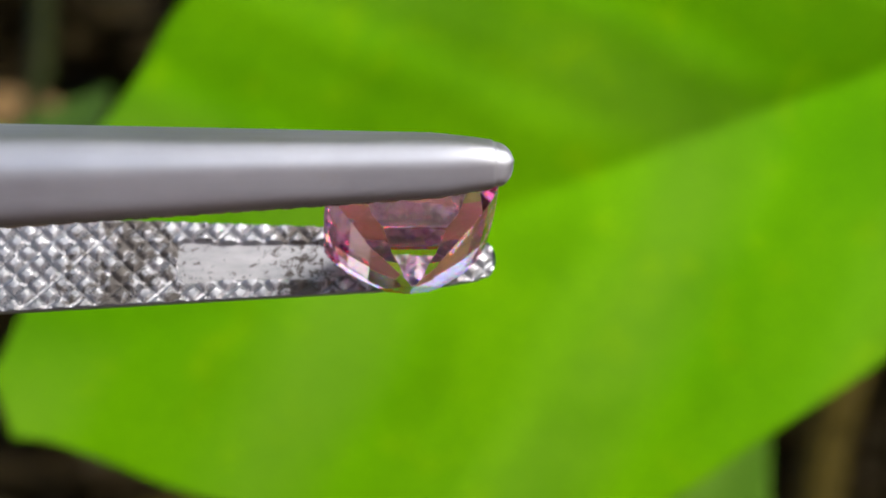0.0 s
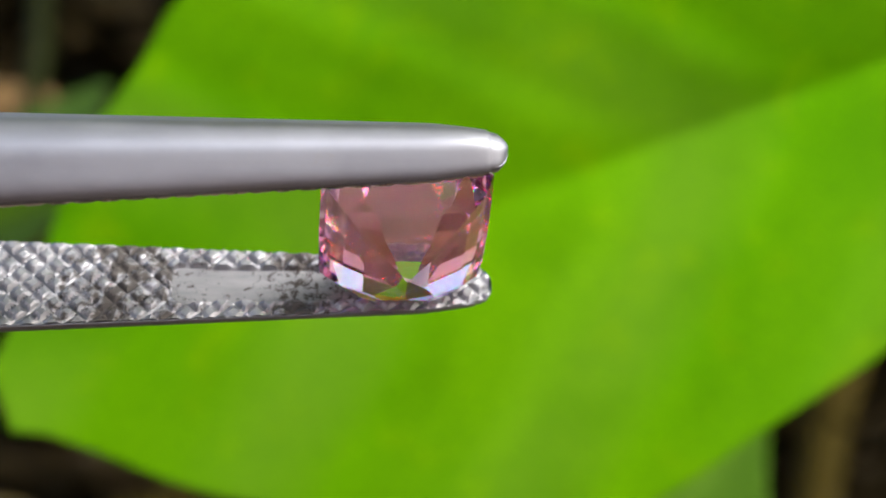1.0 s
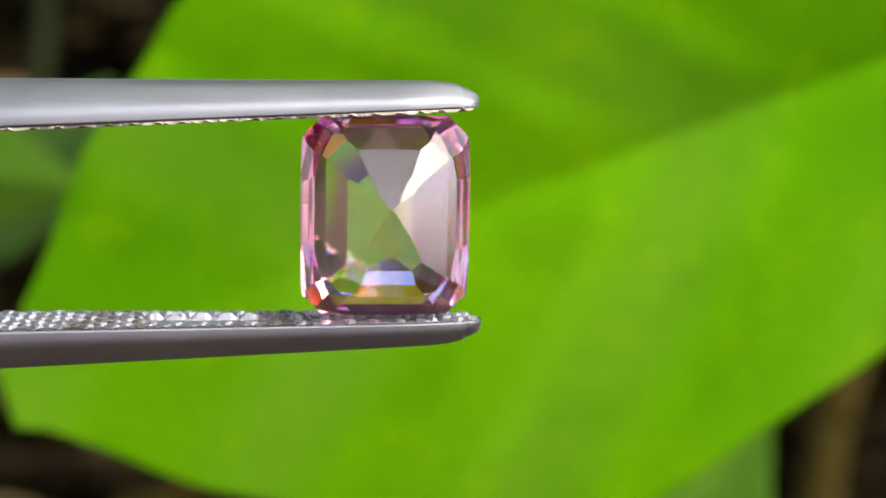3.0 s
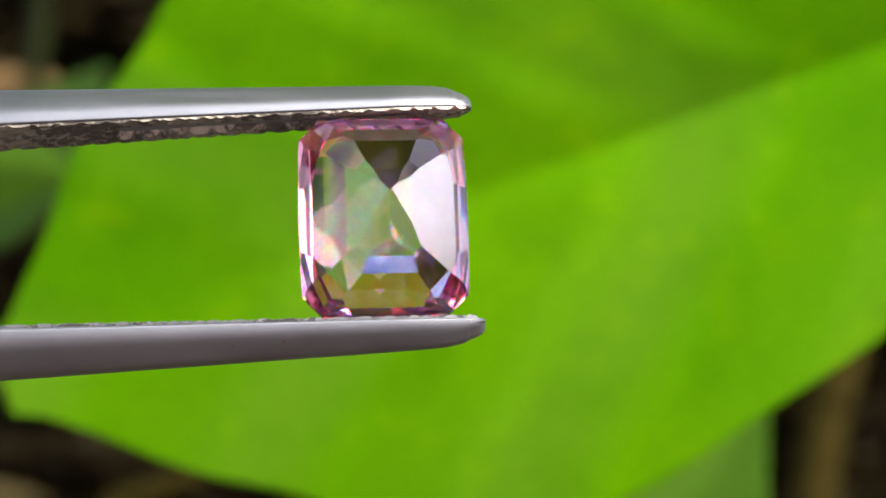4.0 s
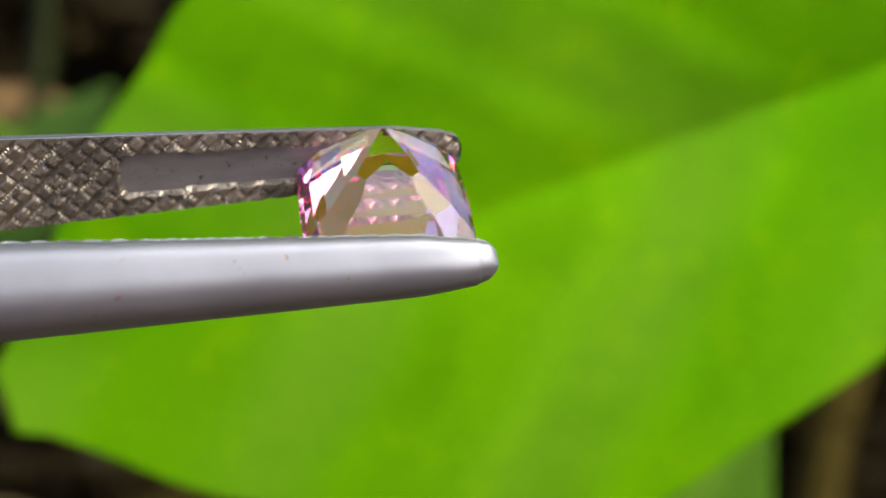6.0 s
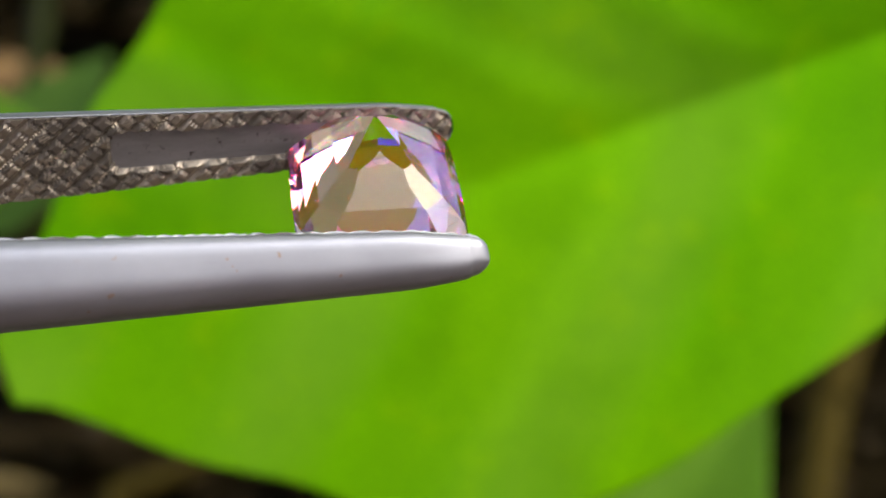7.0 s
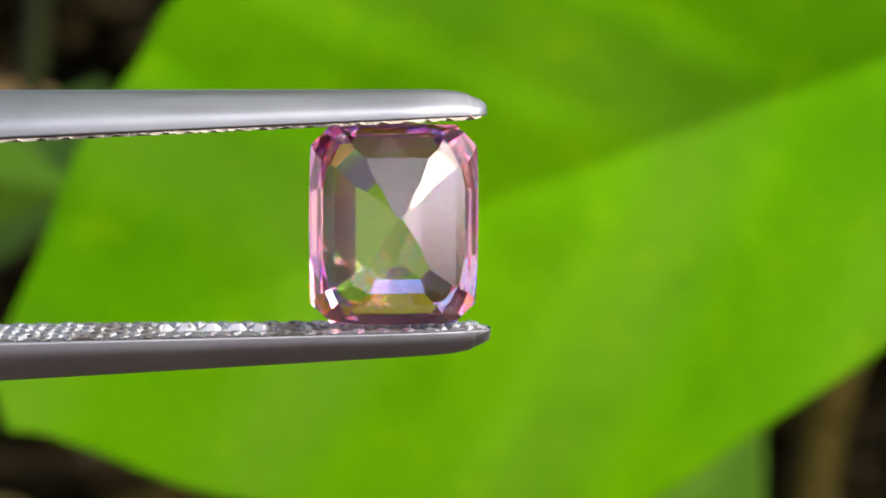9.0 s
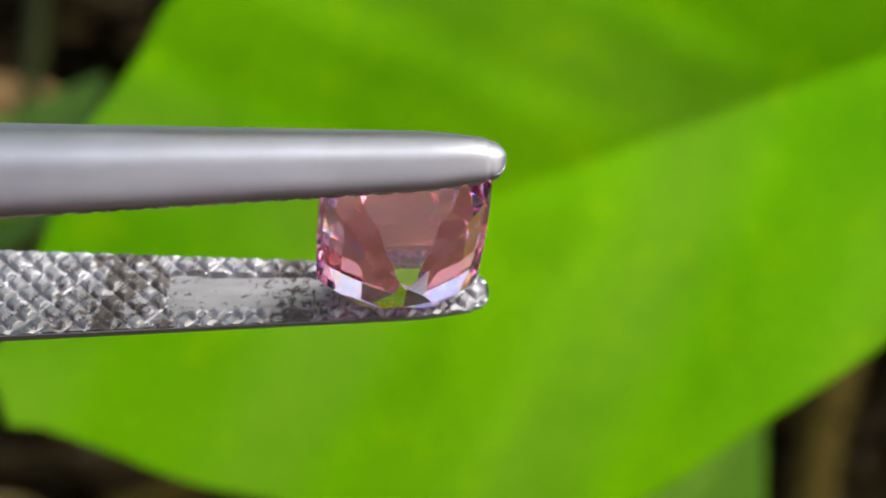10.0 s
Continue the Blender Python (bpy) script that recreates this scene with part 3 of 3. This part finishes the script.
def tip_width(s, tip):
    """The arms taper over their last millimetres to a blunt, rounded end."""
    return nose(s, tip) * rounded_end(s, tip, 0.55) * (1 - 0.27 * min(1.0, max(0.0, (s - tip + 2.6) / 2.6)))


def face_height(s, y, groove_from, groove_to, lean):
    """Relief of the grip below its tips, in mm; lean: how much shallower the second set of cuts is."""
    a, b = (s + y) / 0.86, (s - y) / 0.86
    def tri(q):
        q = q - math.floor(q)
        return 1 - abs(2 * q - 1)
    h = -0.21 + 0.42 * min(tri(a), lean + (1 - lean) * tri(b))
    h = min(h, -0.01 + 0.02 * noise.noise((s * 1.3, y * 1.3, 0)))
    h += 0.02 * noise.noise((s * 3, y * 3, 4.0))
    w = half_width(s)
    near = min(1.0, max(0.0, (w - abs(y)) / 0.35))
    h = -0.04 + (h + 0.04) * (0.45 + 0.55 * near)
    inside = 0.52 * w - abs(y)
    ends = min(s - groove_from - 0.9 * (y / w) ** 2, groove_to - s)
    k = min(inside, ends)
    if k > 0:
        h = -0.27 + 0.01 * noise.noise((s * 2, y * 2, 9))
    return h


def tweezers():
    top = new("tweezers")
    for sign, slope, tip, g0, g1 in ((1, 0.0484, 3.27, -9.4, 1.7), (-1, 0.0064, 3.49, -8.4, 1.9)):
        def face_z(s):
            return HALF_GAP + sign * slope * s if sign > 0 else HALF_GAP - slope * s
        stations = [-122, -110, -95, -80, -65, -50, -40] + [v * 0.5 for v in range(-68, int((tip - 1.7) * 2))]
        stations += [tip - 1.6 + 1.6 * (1 - (1 - k / 34) ** 2) for k in range(35)]
        rings = []
        for s in stations:
            e = tip_width(s, tip)
            thin = rounded_end(s, tip, 2.2 if sign > 0 else 2.3)
            w, d = half_width(s) * max(e, 0.02), bulge(s) * nose(s, tip) * ((0.30 if sign > 0 else 0.36) + (0.70 if sign > 0 else 0.64) * thin)
            z0 = face_z(s) + 0.28
            ring = []
            n = 48
            for k in range(n + 1):
                a = math.pi * k / n
                c, q = math.cos(a), math.sin(a)
                # a flat back between two bevels, softly rounded
                r = (abs(c) ** 13 + q ** 13 + ((abs(c) + q) / 1.32) ** 13) ** (-1 / 13)
                ring.append((s * MM, c * r * w * MM, sign * (z0 - 0.14 + d * q * r) * MM))
            # straight flanks down to the inner plane
            ring.append((s * MM, -w * 0.97 * MM, sign * (z0 + 0.02) * MM))
            ring.append((s * MM, w * 0.97 * MM, sign * (z0 + 0.02) * MM))
            if sign < 0:
                ring.reverse()
            rings.append(ring)
        bm = bmesh.new()
        loft(bm, rings)
        bmesh.ops.recalc_face_normals(bm, faces=bm.faces)
        arm = part("arm", bm, STEEL, top, "satin stainless steel arm with a rounded back", True)
        # the knurled grip, as a thick relief on the inner side
        bm = bmesh.new()
        floor_bm = bmesh.new()
        step = 0.1
        rows = []
        s_vals = [-34 + step * i for i in range(int((tip - 0.02 + 34) / step) + 1)]
        m = 32
        low_verts = set()
        for s in s_vals:
            w = half_width(s) * max(tip_width(s, tip), 0.03)
            row = []
            for j in range(-m, m + 1):
                y = max(-w, min(w, j * step))
                h = face_height(s, y, g0, g1, 0.22 if sign > 0 else 0.0) - 0.18 * min(1.0, max(0.0, (s - tip + 0.8) / 0.8)) ** 2
                v = bm.verts.new((s * MM, y * MM, sign * (face_z(s) - h) * MM))
                if h < -0.245:
                    low_verts.add(v)
                row.append((y, v))
            rows.append(row)
        for r0, r1 in zip(rows, rows[1:]):
            for j in range(2 * m):
                if abs(r0[j + 1][0] - r0[j][0]) + abs(r1[j + 1][0] - r1[j][0]) < 1e-6:
                    continue
                vs = (r0[j][1], r1[j][1], r1[j + 1][1], r0[j + 1][1])
                if sign > 0:
                    vs = vs[::-1]
                if all(v in low_verts for v in vs):
                    floor_bm.faces.new([floor_bm.verts.new(v.co) for v in vs])
                else:
                    bm.faces.new(vs)
        # skirt round the edge
        for side in (0, -1):
            prev = None
            for s, row in zip(s_vals, rows):
                y, v = row[side]
                low = bm.verts.new((s * MM, y * MM * 0.965, sign * (face_z(s) + 0.20) * MM))
                if prev:
                    bm.faces.new((prev[0], v, low, prev[1]))
                prev = (v, low)
        bmesh.ops.remove_doubles(bm, verts=bm.verts, dist=1e-8)
        loose = [v for v in bm.verts if not v.link_faces]
        bmesh.ops.delete(bm, geom=loose, context="VERTS")
        bmesh.ops.remove_doubles(floor_bm, verts=floor_bm.verts, dist=1e-8)
        part("groove", floor_bm, CLEAN_GROOVE if sign > 0 else GROOVE, arm, "dull smooth groove" if sign > 0 else "dull smooth groove with dark specks")
        part("grip_face", bm, GRIMY_TAN if sign > 0 else KNURL, arm, "knurled steel gripping face with a smooth groove and dark grime")
    # the block in which the two arms are joined
    bm = bmesh.new()
    bmesh.ops.create_cube(bm, size=1)
    for v in bm.verts:
        v.co = Vector((-0.121 + v.co.x * 0.012, v.co.y * 0.0075, v.co.z * 0.008 + 0.0))
    bmesh.ops.bevel(bm, geom=bm.edges[:], offset=0.0012, segments=3, affect="EDGES")
    part("joint", bm, STEEL, top, "riveted steel end", True)
    return tagged(top, "stainless steel tweezers with knurled tips gripping a gemstone", "tweezers")


# ---- gemstone ----
def gemstone():
    bm = bmesh.new()
    bmesh.ops.create_cube(bm, size=30)

    def cut(az, alpha, r, u, tilt=0.0):
        """A facet: az round the stone from x to z, alpha its angle to the girdle, through the place r out and u toward the lens (mm)."""
        a = radians(az)
        out = Vector((math.cos(a), 0, math.sin(a)))
        face = -1.0 if u >= 0 else 1.0
        n = out * math.sin(radians(alpha)) + Vector((0, face, 0)) * math.cos(radians(alpha))
        co = out * r + Vector((0, -u, 0))
        geom = bm.verts[:] + bm.edges[:] + bm.faces[:]
        got = bmesh.ops.bisect_plane(bm, geom=geom, plane_co=co, plane_no=n, clear_outer=True, dist=1e-5)
        edges = [e for e in got["geom_cut"] if isinstance(e, bmesh.types.BMEdge)]
        if edges:
            bmesh.ops.contextual_create(bm, geom=edges)

    side, end, corner, caz = 3.0, 3.57, 4.05, 45.0

    def through_two(az, r0, u0, r1, u1):
        """A facet through two places of one section."""
        cut(az, math.degrees(math.atan2(abs(u1 - u0), r0 - r1)), r0, u0)

    # girdle, its sides a little bowed
    for az, r in ((0, side), (180, side), (90, end), (270, end)):
        for q in (-1, 1):
            cut(az + q, 90, r, 0.0)
    for q in (1, -1):
        for az in (caz, 180 - caz):
            cut(az * q, 90, corner, 0.0)
    # pavilion, toward the lens; its point lies a little above the middle
    # each side falls in tiers from the girdle to the point
    tiers = {0: ((side, 0.14), (2.58, 0.75), (2.08, 1.32), (0.76, 2.50), (0.0, 3.0)),
             180: ((side, 0.14), (2.58, 0.75), (2.15, 1.25), (1.45, 1.96), (0.0, 3.0)),
             90: ((end, 0.14), (3.20, 0.76), (2.45, 1.65), (1.30, 2.48), (0.6, 2.91)),
             270: ((end, 0.14), (3.15, 0.80), (2.70, 1.38), (2.22, 1.83), (1.68, 2.20), (1.22, 2.48), (0.75, 2.70), (-0.6, 3.0))}
    for az, line in tiers.items():
        for (r0, u0), (r1, u1) in zip(line, line[1:]):
            through_two(az, r0, u0, r1, u1)
    for az in (0, 180):
        for q in (-4, 4):
            cut(az + q, 66, side + 0.09, 0.14)
    for az in (90, 270):
        for q in (-4, 4):
            cut(az + q, 66, end + 0.08, 0.14)
    for q in (1, -1):
        for az in (caz, 180 - caz):
            through_two(az * q, corner, 0.14, 2.97, 1.30)
            through_two(az * q, 2.97, 1.30, 1.71, 2.22)
            through_two(az * q, 1.71, 2.22, 0.424 * q, 3.0)
    # crown, away from the lens
    for az, r in ((0, side), (180, side), (90, end), (270, end)):
        cut(az, 42, r, -0.14)
        cut(az, 27, r - 0.55, -0.62)
        for q in (-9, 9):
            cut(az + q, 50, r * 0.99 + 0.17, -0.14)
            cut(az + 2 * q, 30, r * 0.97 - 0.20, -0.60)
    for q in (1, -1):
        for az in (caz, 180 - caz):
            cut(az * q, 43, corner, -0.14)
            cut(az * q, 28, corner - 0.62, -0.62)
    cut(0, 0, 0, -1.0)
    bmesh.ops.remove_doubles(bm, verts=bm.verts, dist=1e-4)
    bmesh.ops.recalc_face_normals(bm, faces=bm.faces)
    bm.normal_update()
    thing = new("gemstone")
    kinds = {"table": [], "crown": [], "girdle": [], "pavilion": []}
    for f in bm.faces:
        ny = f.normal.y
        kinds["table" if ny > 0.98 else "crown" if ny > 0.1 else "girdle" if ny > -0.1 else "pavilion"].append(
            [tuple(v.co * MM) for v in f.verts])
    bm.free()
    for name, polys in kinds.items():
        b2 = bmesh.new()
        for poly in polys:
            b2.faces.new([b2.verts.new(c) for c in poly])
        bmesh.ops.remove_doubles(b2, verts=b2.verts, dist=1e-7)
        part(name, b2, GEM, thing)
    return tagged(thing, "transparent pink octagonal faceted gemstone held between tweezer tips", "gemstone")


TWEEZERS = tweezers()
STONE = gemstone()


def motions():
    for thing in (TWEEZERS, STONE):
        walk(thing, [(row[0], held_pose(row)) for row in SHOT])


motions()
